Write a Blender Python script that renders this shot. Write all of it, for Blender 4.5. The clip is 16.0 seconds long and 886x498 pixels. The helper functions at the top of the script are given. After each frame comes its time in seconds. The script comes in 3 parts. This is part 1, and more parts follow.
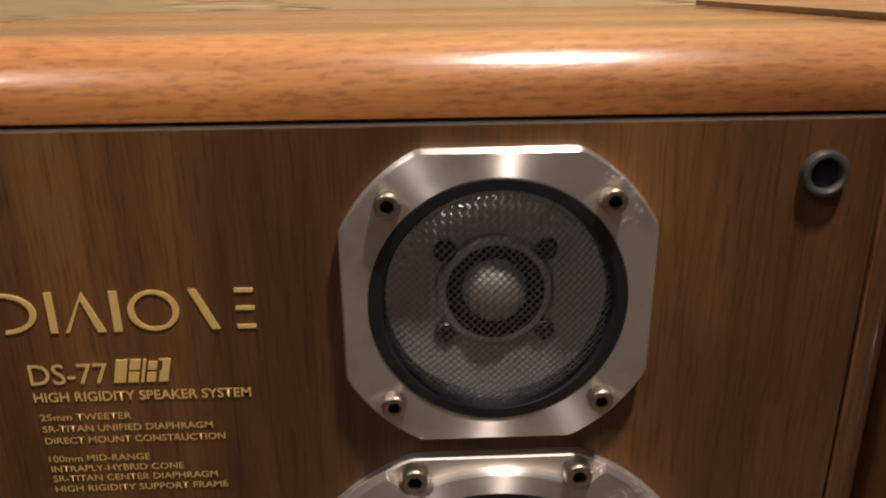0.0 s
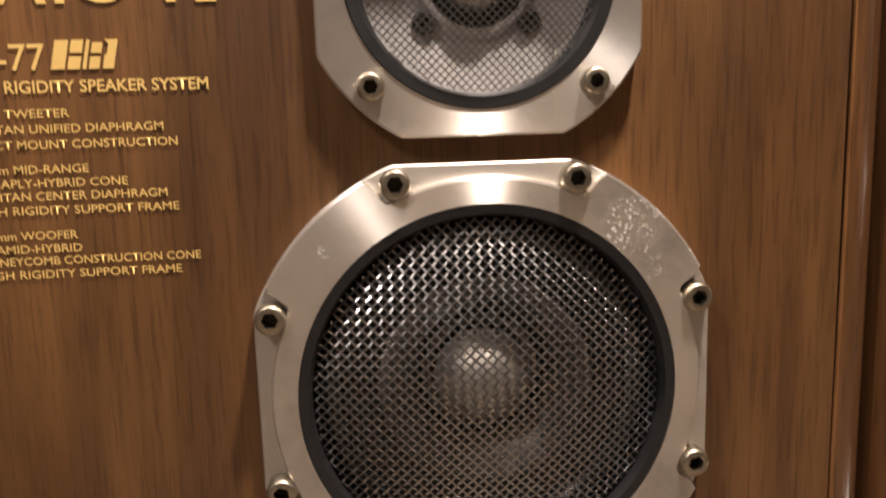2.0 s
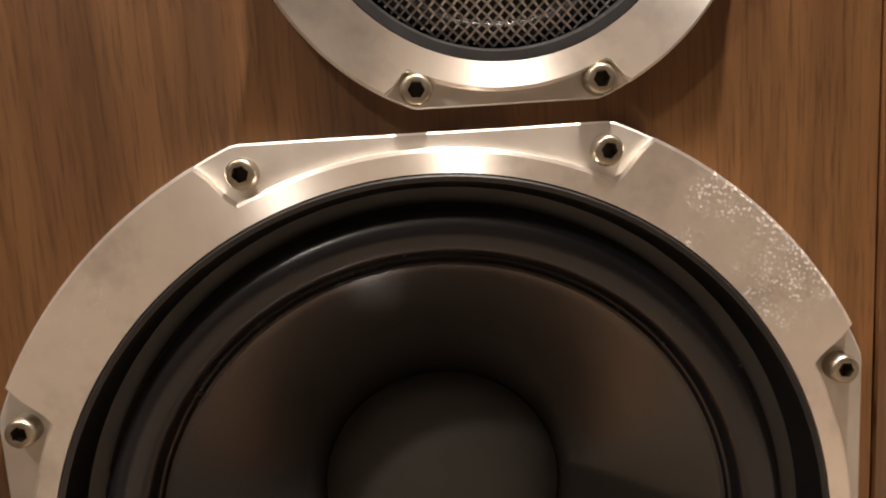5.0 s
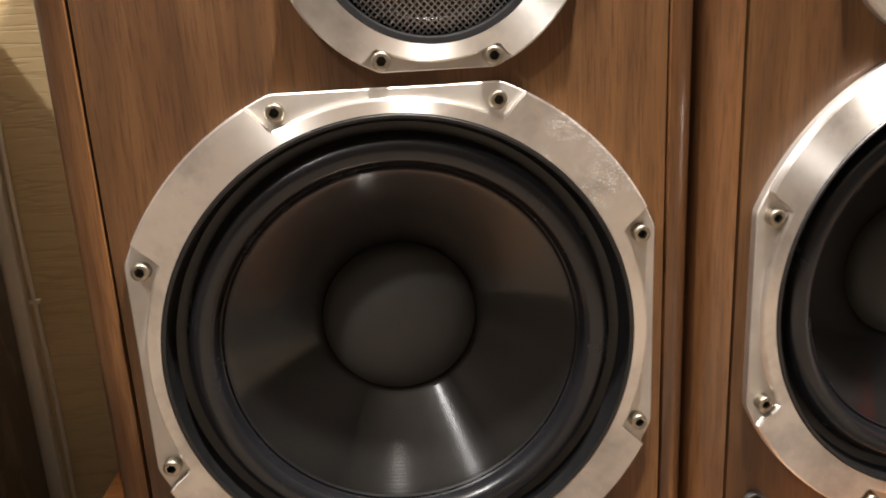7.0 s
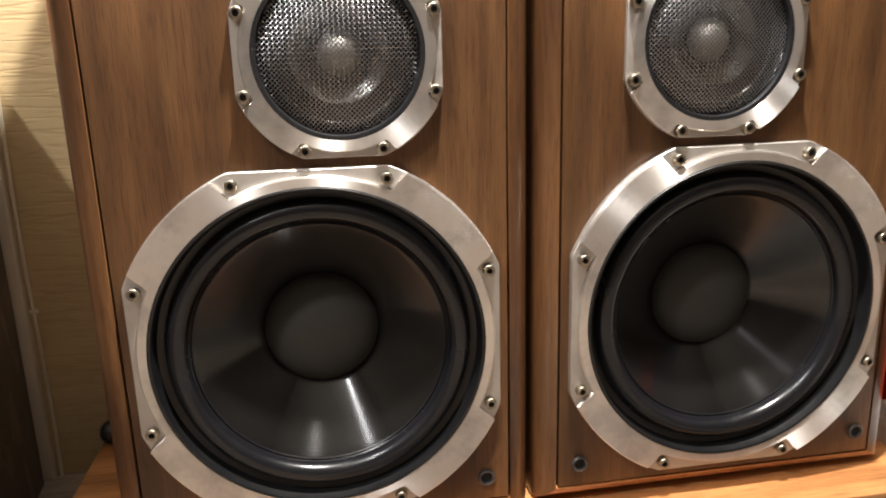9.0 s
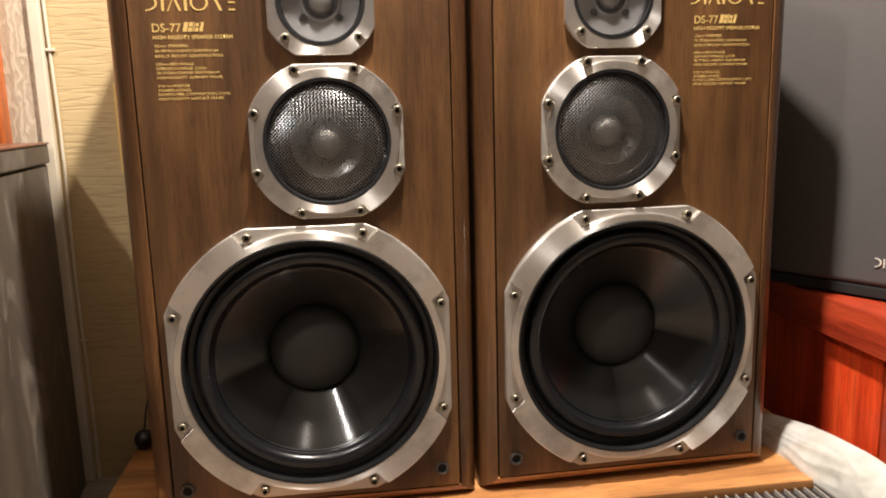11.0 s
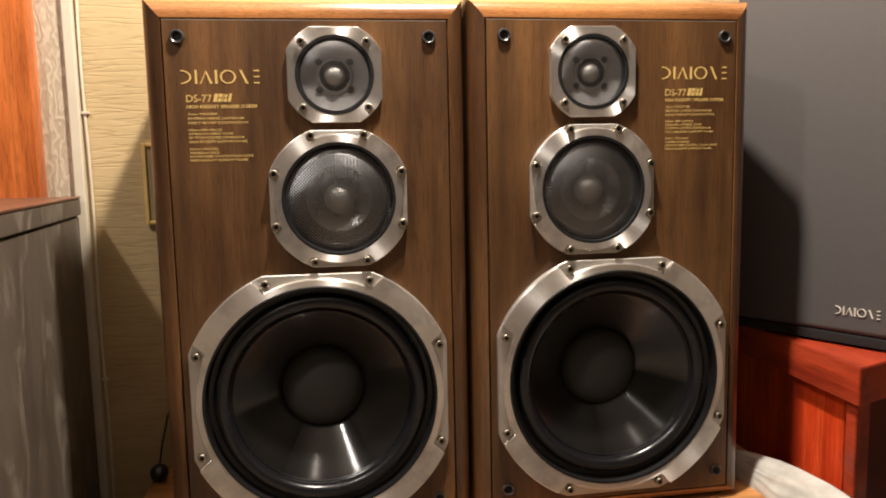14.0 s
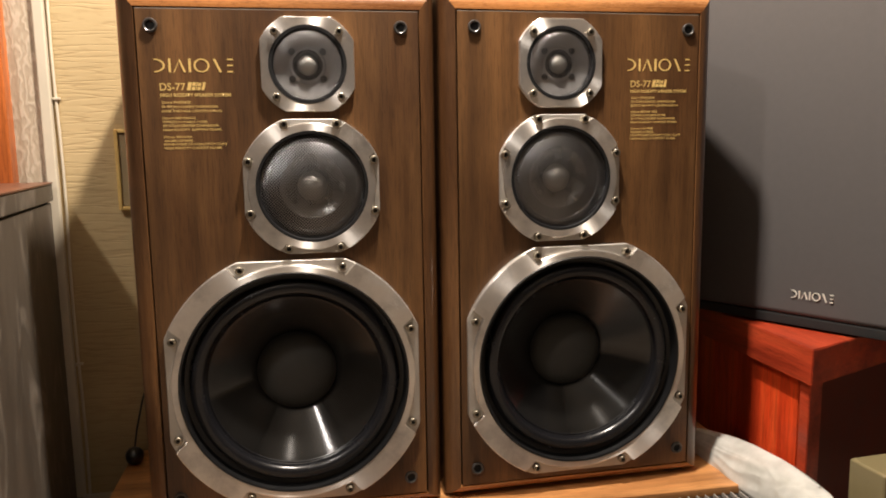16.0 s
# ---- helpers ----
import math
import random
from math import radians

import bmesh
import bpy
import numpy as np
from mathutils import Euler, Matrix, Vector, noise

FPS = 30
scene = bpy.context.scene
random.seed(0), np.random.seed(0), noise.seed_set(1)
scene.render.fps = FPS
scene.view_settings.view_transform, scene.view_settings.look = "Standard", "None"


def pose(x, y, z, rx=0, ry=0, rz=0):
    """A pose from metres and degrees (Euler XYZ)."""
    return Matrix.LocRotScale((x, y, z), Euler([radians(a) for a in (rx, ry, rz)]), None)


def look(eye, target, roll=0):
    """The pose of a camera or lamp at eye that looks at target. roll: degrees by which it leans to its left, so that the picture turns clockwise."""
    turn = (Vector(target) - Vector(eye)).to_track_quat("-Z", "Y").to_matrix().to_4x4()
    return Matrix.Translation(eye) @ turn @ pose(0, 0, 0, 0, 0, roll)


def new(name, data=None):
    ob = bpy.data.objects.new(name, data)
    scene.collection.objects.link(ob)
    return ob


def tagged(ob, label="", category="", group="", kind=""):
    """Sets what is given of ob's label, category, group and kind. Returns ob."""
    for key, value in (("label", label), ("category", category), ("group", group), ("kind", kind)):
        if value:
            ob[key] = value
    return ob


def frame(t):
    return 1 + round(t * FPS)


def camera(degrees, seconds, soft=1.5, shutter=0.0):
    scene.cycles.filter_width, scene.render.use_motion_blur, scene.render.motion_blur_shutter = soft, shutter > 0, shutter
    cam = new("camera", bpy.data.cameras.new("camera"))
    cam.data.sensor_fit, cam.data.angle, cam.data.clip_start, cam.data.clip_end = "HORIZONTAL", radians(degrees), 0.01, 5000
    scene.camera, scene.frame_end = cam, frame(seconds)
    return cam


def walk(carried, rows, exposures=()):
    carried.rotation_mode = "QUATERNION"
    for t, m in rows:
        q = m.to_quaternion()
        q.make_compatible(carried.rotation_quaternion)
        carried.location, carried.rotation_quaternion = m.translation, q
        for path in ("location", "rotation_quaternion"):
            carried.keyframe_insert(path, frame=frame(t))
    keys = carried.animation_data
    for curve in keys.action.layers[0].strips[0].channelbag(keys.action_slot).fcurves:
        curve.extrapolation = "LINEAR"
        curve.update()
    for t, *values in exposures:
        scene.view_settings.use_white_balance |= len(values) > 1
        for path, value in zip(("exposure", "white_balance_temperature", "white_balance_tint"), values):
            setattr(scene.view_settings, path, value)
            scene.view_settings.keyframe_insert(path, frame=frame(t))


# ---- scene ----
cam = camera(60.9, 16.0, soft=1.9, shutter=0.35)
PATH = [
    (0, (0.004, -0.263, 0.668), (0.073, 1.619, -0.005), -0.65),
    (0.5, (-0.017, -0.268, 0.616), (0.098, 1.662, 0.104), -0.55),
    (1, (-0.018, -0.275, 0.59), (0.117, 1.665, 0.125), -0.6),
    (1.5, (-0.015, -0.283, 0.551), (0.15, 1.672, 0.159), -1.0),
    (2, (-0.009, -0.277, 0.497), (0.185, 1.69, 0.19), -1.8),
    (2.5, (-0.007, -0.27, 0.464), (0.199, 1.701, 0.198), -2.3),
    (3, (-0.011, -0.26, 0.424), (0.195, 1.717, 0.202), -2.9),
    (3.5, (-0.014, -0.259, 0.396), (0.177, 1.719, 0.17), -3.1),
    (4, (-0.009, -0.258, 0.366), (0.126, 1.721, 0.111), -3.4),
    (4.5, (-0.011, -0.264, 0.337), (0.103, 1.712, 0.05), -3.5),
    (5, (-0.005, -0.281, 0.305), (0.082, 1.693, -0.003), -3.6),
    (7.5, (-0.01, -0.505, 0.342), (0.195, 1.411, -0.192), -2.8),
    (8, (-0.006, -0.547, 0.363), (0.228, 1.367, -0.17), -2.4),
    (8.5, (0.009, -0.601, 0.382), (0.268, 1.31, -0.148), -1.9),
    (9, (0.024, -0.652, 0.397), (0.297, 1.265, -0.106), -1.6),
    (11.5, (0.046, -0.9, 0.435), (0.306, 1.058, 0.122), -1.6),
    (12, (0.037, -0.908, 0.438), (0.305, 1.056, 0.168), -1.8),
    (12.5, (0.033, -0.923, 0.438), (0.322, 1.039, 0.178), -1.7),
    (13, (0.031, -0.946, 0.444), (0.317, 1.019, 0.201), -1.6),
    (13.5, (0.029, -0.963, 0.446), (0.324, 1.001, 0.205), -1.3),
    (14, (0.027, -0.968, 0.445), (0.309, 0.998, 0.212), -1.2),
    (14.5, (0.032, -0.977, 0.448), (0.335, 0.984, 0.202), -1.0),
    (15, (0.031, -0.978, 0.448), (0.344, 0.982, 0.2), -1.0),
    (15.5, (0.033, -0.982, 0.444), (0.365, 0.971, 0.166), -1.0),
    (16, (0.025, -0.992, 0.454), (0.377, 0.956, 0.173), -0.9),
]
EXPOSURES = [(0.0, -0.94, 6550, 19), (0.4, -0.30, 6600, 20), (0.8, 0.06, 6700, 21), (1.5, 0.38, 6850, 19), (3.5, 0.55, 6750, 16), (5.0, 0.92, 6750, 15), (7.5, 1.20, 6000, 10),
             (9.0, 1.06, 5950, 10), (11.5, 0.58, 6500, 12), (13.0, 0.35, 6600, 12), (16.0, 0.31, 6600, 12)]
walk(cam, [(t, look(a, b, r)) for t, a, b, r in PATH], EXPOSURES)

# ---- light ----
world = bpy.data.worlds.new("room_air")
scene.world = world
world.use_nodes = True
world.node_tree.nodes["Background"].inputs["Color"].default_value = (0.9, 0.75, 0.6, 1)
world.node_tree.nodes["Background"].inputs["Strength"].default_value = 0.01


def bulb(name, place, watts, colour, radius):
    data = bpy.data.lights.new(name, "POINT")
    data.energy, data.color, data.shadow_soft_size = watts, colour, radius
    ob = new(name, data)
    ob.location = place
    return ob


bulb("ceiling_bulb", (0.195, -0.195, 1.42), 100.0, (1.0, 0.90, 0.78), 0.035)
bulb("room_bulb", (-1.05, -0.95, 1.95), 52.0, (1.0, 0.94, 0.86), 0.05)


# ---- materials ----
def nodes_of(name):
    mat = bpy.data.materials.new(name)
    mat.use_nodes = True
    tree = mat.node_tree
    return mat, tree, tree.nodes["Principled BSDF"]


def add(tree, kind, **values):
    node = tree.nodes.new(kind)
    for key, value in values.items():
        node.inputs[key].default_value = value
    return node


def stretched(tree, scale, turn=(0, 0, 0), source="Object"):
    coord = tree.nodes.new("ShaderNodeTexCoord")
    mapping = tree.nodes.new("ShaderNodeMapping")
    mapping.inputs["Scale"].default_value = scale
    mapping.inputs["Rotation"].default_value = turn
    tree.links.new(coord.outputs[source], mapping.inputs["Vector"])
    return mapping.outputs["Vector"]


def noise_of(tree, vector, scale=1.0, detail=6.0, rough=0.55, distortion=0.0):
    node = add(tree, "ShaderNodeTexNoise", Scale=scale, Detail=detail, Roughness=rough, Distortion=distortion)
    tree.links.new(vector, node.inputs["Vector"])
    return node.outputs["Fac"]


def ramp(tree, fac, stops):
    node = tree.nodes.new("ShaderNodeValToRGB")
    while len(node.color_ramp.elements) < len(stops):
        node.color_ramp.elements.new(0.5)
    for e, (p, c) in zip(node.color_ramp.elements, stops):
        e.position, e.color = p, (*c, 1)
    tree.links.new(fac, node.inputs["Fac"])
    return node.outputs["Color"]


def mixed(tree, a, b, fac, mode="MIX"):
    node = tree.nodes.new("ShaderNodeMix")
    node.data_type, node.blend_type = "RGBA", mode
    if isinstance(fac, float):
        node.inputs[0].default_value = fac
    else:
        tree.links.new(fac, node.inputs[0])
    for socket, value in ((node.inputs[6], a), (node.inputs[7], b)):
        if isinstance(value, tuple):
            socket.default_value = (*value, 1)
        else:
            tree.links.new(value, socket)
    return node.outputs[2]


def ranged(tree, fac, lo, hi):
    node = add(tree, "ShaderNodeMapRange")
    node.inputs["To Min"].default_value, node.inputs["To Max"].default_value = lo, hi
    tree.links.new(fac, node.inputs["Value"])
    return node.outputs["Result"]


def bumped(tree, shader, fac, strength, distance):
    node = add(tree, "ShaderNodeBump", Strength=strength, Distance=distance)
    tree.links.new(fac, node.inputs["Height"])
    tree.links.new(node.outputs["Normal"], shader.inputs["Normal"])


def wood(name, dark, mid, light, axis="z", rough=0.35, coat=0.0, figure=1.0, pore=17):
    """Veneer with long grain along one axis: broad figure, streaks and pores."""
    mat, tree, sh = nodes_of(name)

    def along(across, length):
        return tuple(length if a == axis else across for a in "xyz")
    broad = noise_of(tree, stretched(tree, along(26 * figure, 1.1)), 1.0, 4, 0.55, 0.3)
    streak = noise_of(tree, stretched(tree, along(150, 7.5)), 1.0, 7, 0.70, 0.35)
    pores = noise_of(tree, stretched(tree, along(640, pore * 2)), 1.0, 3, 0.6)
    base = ramp(tree, broad, [(0.36, dark), (0.50, mid), (0.64, light)])
    lines = ramp(tree, streak, [(0.36, (0.42, 0.39, 0.36)), (0.50, (1, 1, 1)), (0.70, (1.40, 1.34, 1.25))])
    col = mixed(tree, base, lines, 0.27, "MULTIPLY")
    bands = noise_of(tree, stretched(tree, along(58 * figure, 1.7)), 1.0, 5, 0.7, 0.35)
    col = mixed(tree, col, ramp(tree, bands, [(0.36, (0.46, 0.40, 0.36)), (0.48, (1, 1, 1)), (0.64, (1.22, 1.17, 1.10))]), 0.36, "MULTIPLY")
    dots = ramp(tree, pores, [(0.38, (0.36, 0.30, 0.26)), (0.49, (1, 1, 1))])
    col = mixed(tree, col, dots, 0.46, "MULTIPLY")
    patch = noise_of(tree, stretched(tree, along(11 * figure, 2.2)), 1.0, 3, 0.55, 0.2)
    col = mixed(tree, col, ramp(tree, patch, [(0.36, (0.52, 0.46, 0.42)), (0.52, (1, 1, 1)), (0.68, (1.25, 1.2, 1.12))]), 0.9, "MULTIPLY")
    tree.links.new(col, sh.inputs["Base Color"])
    tree.links.new(ranged(tree, streak, rough - 0.06, rough + 0.12), sh.inputs["Roughness"])
    sh.inputs["Coat Weight"].default_value = coat
    sh.inputs["Coat Roughness"].default_value = 0.07
    bumped(tree, sh, pores, 0.25, 0.0004)
    return mat


def plain(name, colour, rough=0.5, metal=0.0, vary=0.12, scale=60, bump=0.15, distance=0.0004):
    mat, tree, sh = nodes_of(name)
    n = noise_of(tree, stretched(tree, (scale,) * 3), 1.0, 5)
    big = noise_of(tree, stretched(tree, (scale * 0.12,) * 3), 1.0, 3)
    lo, hi = tuple(c * (1 - vary) for c in colour), tuple(c * (1 + vary) for c in colour)
    col = mixed(tree, ramp(tree, n, [(0.3, lo), (0.7, hi)]), ramp(tree, big, [(0.3, lo), (0.7, hi)]), 0.5)
    tree.links.new(col, sh.inputs["Base Color"])
    tree.links.new(ranged(tree, n, max(rough - 0.08, 0.03), rough + 0.1), sh.inputs["Roughness"])
    sh.inputs["Metallic"].default_value = metal
    if bump:
        bumped(tree, sh, n, bump, distance)
    return mat


def turned_metal(name, colour, rough, aniso=0.9, pitted=True):
    """Aluminium faced on a lathe: fine rings, pitted oxide in patches."""
    mat, tree, sh = nodes_of(name)
    coord = tree.nodes.new("ShaderNodeTexCoord")
    length = tree.nodes.new("ShaderNodeVectorMath")
    length.operation = "LENGTH"
    tree.links.new(coord.outputs["Object"], length.inputs[0])
    rings = noise_of(tree, length.outputs["Value"], 1.0, 4, 0.7)
    rings.node.noise_dimensions = "1D"
    tree.links.new(length.outputs["Value"], rings.node.inputs["W"])
    rings.node.inputs["Scale"].default_value = 1600.0
    grime = noise_of(tree, stretched(tree, (22, 22, 22)), 1.0, 6, 0.6)
    cells = add(tree, "ShaderNodeTexVoronoi", Scale=1.0)
    tree.links.new(stretched(tree, (640, 640, 640)), cells.inputs["Vector"])
    patch = noise_of(tree, stretched(tree, (60, 60, 60), (0.4, 0.1, 0.7)), 1.0, 3, 0.6)
    # oxide grew where dust settled: on the two upper shoulders
    upward = add(tree, "ShaderNodeVectorMath")
    upward.operation = "NORMALIZE"
    tree.links.new(coord.outputs["Object"], upward.inputs[0])
    axes = tree.nodes.new("ShaderNodeSeparateXYZ")
    tree.links.new(upward.outputs["Vector"], axes.inputs[0])
    shoulder = ramp(tree, axes.outputs["Z"], [(0.38, (0, 0, 0)), (0.55, (1, 1, 1)), (0.78, (1, 1, 1)), (0.88, (0, 0, 0))])
    one_side = ramp(tree, axes.outputs["X"], [(0.0, (0.78, 0.78, 0.78)), (0.4, (1.06, 1.06, 1.06))])
    zone = mixed(tree, (0.3, 0.3, 0.3), mixed(tree, patch, one_side, 1.0, "MULTIPLY"), shoulder)
    base = ramp(tree, grime, [(0.28, tuple(c * 0.66 for c in colour)), (0.5, colour), (0.75, tuple(min(1, c * 1.12) for c in colour))])
    spot = add(tree, "ShaderNodeMath")
    spot.operation = "MULTIPLY"
    black, white = (0, 0, 0), (1, 1, 1)
    tree.links.new(ramp(tree, cells.outputs["Distance"], [(0.22, white), (0.46, black)]), spot.inputs[0])
    tree.links.new(ramp(tree, zone, [(0.46, black), (0.60, white)]), spot.inputs[1])
    spot.use_clamp = True
    col = mixed(tree, base, (0.97, 0.95, 0.92), spot.outputs[0])
    tree.links.new(col if pitted else base, sh.inputs["Base Color"])
    sh.inputs["Metallic"].default_value = 1.0
    if pitted:
        tree.links.new(ranged(tree, spot.outputs[0], 0.87, 0.4), sh.inputs["Metallic"])
    tree.links.new(ranged(tree, rings, rough - 0.06, rough + 0.1), sh.inputs["Roughness"])
    sh.inputs["Anisotropic"].default_value = aniso
    sh.inputs["Anisotropic Rotation"].default_value = 0.25
    tangent = tree.nodes.new("ShaderNodeTangent")
    tangent.direction_type, tangent.axis = "RADIAL", "Y"
    tree.links.new(tangent.outputs["Tangent"], sh.inputs["Tangent"])
    bumped(tree, sh, rings, 0.05, 0.0003)
    return mat


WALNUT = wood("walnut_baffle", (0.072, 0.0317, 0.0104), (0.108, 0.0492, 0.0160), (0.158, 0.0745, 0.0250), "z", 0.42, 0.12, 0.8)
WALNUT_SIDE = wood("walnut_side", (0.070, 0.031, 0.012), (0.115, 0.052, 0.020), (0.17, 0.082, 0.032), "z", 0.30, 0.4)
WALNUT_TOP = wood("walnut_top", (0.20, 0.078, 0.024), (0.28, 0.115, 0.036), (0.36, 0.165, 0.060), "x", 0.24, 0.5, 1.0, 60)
BOARD_WOOD = wood("board_wood", (0.40, 0.17, 0.055), (0.50, 0.23, 0.08), (0.60, 0.30, 0.115), "x", 0.4, 0.2)
RED_WOOD = wood("red_wood", (0.48, 0.034, 0.009), (0.68, 0.068, 0.016), (0.80, 0.115, 0.030), "z", 0.33, 0.3)
RED_TOP = wood("red_stain", (0.40, 0.045, 0.018), (0.48, 0.060, 0.022), (0.55, 0.082, 0.030), "y", 0.36, 0.3)
# red darkened for the stand's front, which the light hardly reaches
DARK_RED = plain("shaded_red", (0.15, 0.022, 0.010), 0.55, 0, 0.2, 40)
POST_WOOD = wood("post_wood", (0.56, 0.15, 0.032), (0.64, 0.18, 0.040), (0.70, 0.22, 0.055), "z", 0.35, 0.3)
ALUMINIUM = turned_metal("turned_aluminium", (0.85, 0.80, 0.745), 0.41, 1.0)
POCKET = plain("cast_aluminium", (0.60, 0.57, 0.53), 0.55, 1.0, 0.1, 120)
BRONZE = plain("yellowed_screw_steel", (0.36, 0.32, 0.255), 0.36, 1.0, 0.25, 200)
SOCKET = plain("socket_shadowed_steel", (0.05, 0.045, 0.04), 0.5, 1.0, 0.2, 200)
WIRE = plain("bright_wire", (0.34, 0.34, 0.35), 0.30, 1.0, 0.1, 300, 0)
RUBBER = plain("black_rubber", (0.007, 0.007, 0.0075), 0.4, 0, 0.25, 120)
SATIN = plain("black_satin_ring", (0.008, 0.008, 0.009), 0.45, 0, 0.2, 200)
ROLL = plain("black_surround", (0.008, 0.008, 0.0095), 0.24, 0, 0.15, 40, 0)
CONE = turned_metal("dark_woven_cone", (0.0065, 0.0063, 0.006), 0.142, 0.90, False)
CONE.node_tree.nodes["Principled BSDF"].inputs["Metallic"].default_value = 0.0
CONE.node_tree.nodes["Principled BSDF"].inputs["Specular IOR Level"].default_value = 0.68
MID_CONE = plain("dark_fibre_cone", (0.005, 0.005, 0.0052), 0.3, 0, 0.25, 400)
INNER = plain("grey_titanium_skirt", (0.20, 0.198, 0.196), 0.27, 1.0, 0.06, 60, 0)
CAP_BLACK = plain("black_cap", (0.027, 0.026, 0.023), 0.58, 0, 0.2, 200)
DOME = plain("titanium_dome", (0.56, 0.54, 0.50), 0.50, 0.8, 0.08, 60, 0)
DIAPHRAGM = plain("titanium_plate", (0.55, 0.54, 0.545), 0.45, 0.7, 0.12, 100)
GOLD = plain("gold_print", (0.75, 0.52, 0.18), 0.45, 0.15, 0.08, 150, 0)
CHROME = plain("plastic_chrome", (0.80, 0.76, 0.68), 0.3, 0.25, 0.05, 150, 0)
BLACK_PLASTIC = plain("black_plastic", (0.02, 0.019, 0.018), 0.35, 0, 0.2, 120)
RIM = plain("pale_rim", (0.45, 0.42, 0.38), 0.4, 0.5, 0.1, 100)
SOCKET_RING = plain("worn_dark_chrome", (0.12, 0.115, 0.11), 0.3, 0.7, 0.2, 150)
HOLE = plain("hole_black", (0.006, 0.006, 0.006), 0.8, 0, 0.1, 100)
GREY_CLOTH = plain("grey_grille_cloth", (0.064, 0.058, 0.057), 0.85, 0, 0.06, 900, 0.4)
WHITE_TRIM = plain("white_trim_paint", (0.60, 0.535, 0.42), 0.45, 0, 0.08, 30)


def scuffed():
    """Grey-brown vinyl with pale upright scuffs."""
    mat, tree, sh = nodes_of("worn_grey_vinyl")
    soft = noise_of(tree, stretched(tree, (16, 16, 5)), 1.0, 4)
    marks = noise_of(tree, stretched(tree, (17, 17, 8), (0.2, 0.1, 0)), 1.0, 6, 0.6, 1.2)
    col = ramp(tree, soft, [(0.3, (0.075, 0.060, 0.046)), (0.7, (0.120, 0.098, 0.076))])
    col = mixed(tree, col, (0.25, 0.215, 0.175), ramp(tree, marks, [(0.52, (0, 0, 0)), (0.74, (1, 1, 1))]))
    tree.links.new(col, sh.inputs["Base Color"])
    tree.links.new(ranged(tree, marks, 0.35, 0.6), sh.inputs["Roughness"])
    bumped(tree, sh, marks, 0.15, 0.001)
    return mat


BOX_SIDE = scuffed()
BOX_TOP = wood("brown_top_vinyl", (0.105, 0.046, 0.027), (0.135, 0.058, 0.034), (0.16, 0.072, 0.042), "y", 0.4, 0.1)
DARK_BODY = plain("black_cabinet_vinyl", (0.018, 0.016, 0.015), 0.5, 0, 0.2, 90)
FLOOR_MAT = wood("brown_matting", (0.20, 0.165, 0.13), (0.25, 0.21, 0.17), (0.30, 0.255, 0.21), "x", 0.6, 0.0)
# tones of the unseen ceiling and walls, set for fill and reflections
PLASTER = plain("ceiling_plaster", (0.27, 0.25, 0.225), 0.85, 0, 0.05, 20)
DIM_WALL = plain("dim_unseen_wall", (0.055, 0.044, 0.034), 0.7, 0, 0.1, 12)
PLAQUE_FACE = plain("faded_tan_paper", (0.30, 0.225, 0.12), 0.7, 0, 0.1, 60)
BEIGE_PLASTIC = plain("beige_plastic", (0.19, 0.155, 0.078), 0.4, 0, 0.06, 60)


def wallpaper():
    """Cream paper embossed with uneven horizontal ripples."""
    mat, tree, sh = nodes_of("cream_embossed_wallpaper")
    bands = noise_of(tree, stretched(tree, (8.0, 8.0, 105)), 1.0, 2, 0.45, 0.12)
    fine = noise_of(tree, stretched(tree, (30, 30, 150)), 1.0, 4, 0.55, 0.3)
    stain = noise_of(tree, stretched(tree, (6, 6, 6)), 1.0, 4)
    crease = ramp(tree, bands, [(0.43, (1, 1, 1)), (0.485, (0.25, 0.25, 0.25)), (0.54, (1, 1, 1))])
    col = ramp(tree, stain, [(0.3, (0.45, 0.33, 0.165)), (0.7, (0.52, 0.39, 0.205))])
    col = mixed(tree, col, ramp(tree, fine, [(0.30, (0.82, 0.78, 0.72)), (0.45, (1, 1, 1))]), 0.45, "MULTIPLY")
    col = mixed(tree, col, mixed(tree, (0.72, 0.66, 0.58), (1.0, 1.0, 1.0), crease), 0.36, "MULTIPLY")
    tree.links.new(col, sh.inputs["Base Color"])
    sh.inputs["Roughness"].default_value = 0.75
    both = mixed(tree, crease, fine, 0.35)
    bumped(tree, sh, both, 0.4, 0.002)
    return mat


def brocade():
    """Grey paper with raised scrolls."""
    mat, tree, sh = nodes_of("grey_scroll_wallpaper")
    wave = add(tree, "ShaderNodeTexWave", Scale=15.0, Distortion=14.0, Detail=2.0)
    wave.inputs["Detail Scale"].default_value = 2.2
    tree.links.new(stretched(tree, (1.6, 1.6, 0.9)), wave.inputs["Vector"])
    fine = noise_of(tree, stretched(tree, (300, 300, 90)), 1.0, 3)
    col = ramp(tree, wave.outputs["Fac"], [(0.30, (0.42, 0.345, 0.25)), (0.62, (0.46, 0.385, 0.285)), (0.9, (0.52, 0.44, 0.335))])
    col = mixed(tree, col, ramp(tree, fine, [(0.35, (0.8, 0.8, 0.8)), (0.6, (1, 1, 1))]), 0.6, "MULTIPLY")
    tree.links.new(col, sh.inputs["Base Color"])
    sh.inputs["Roughness"].default_value = 0.7
    bumped(tree, sh, wave.outputs["Fac"], 0.25, 0.0015)
    return mat


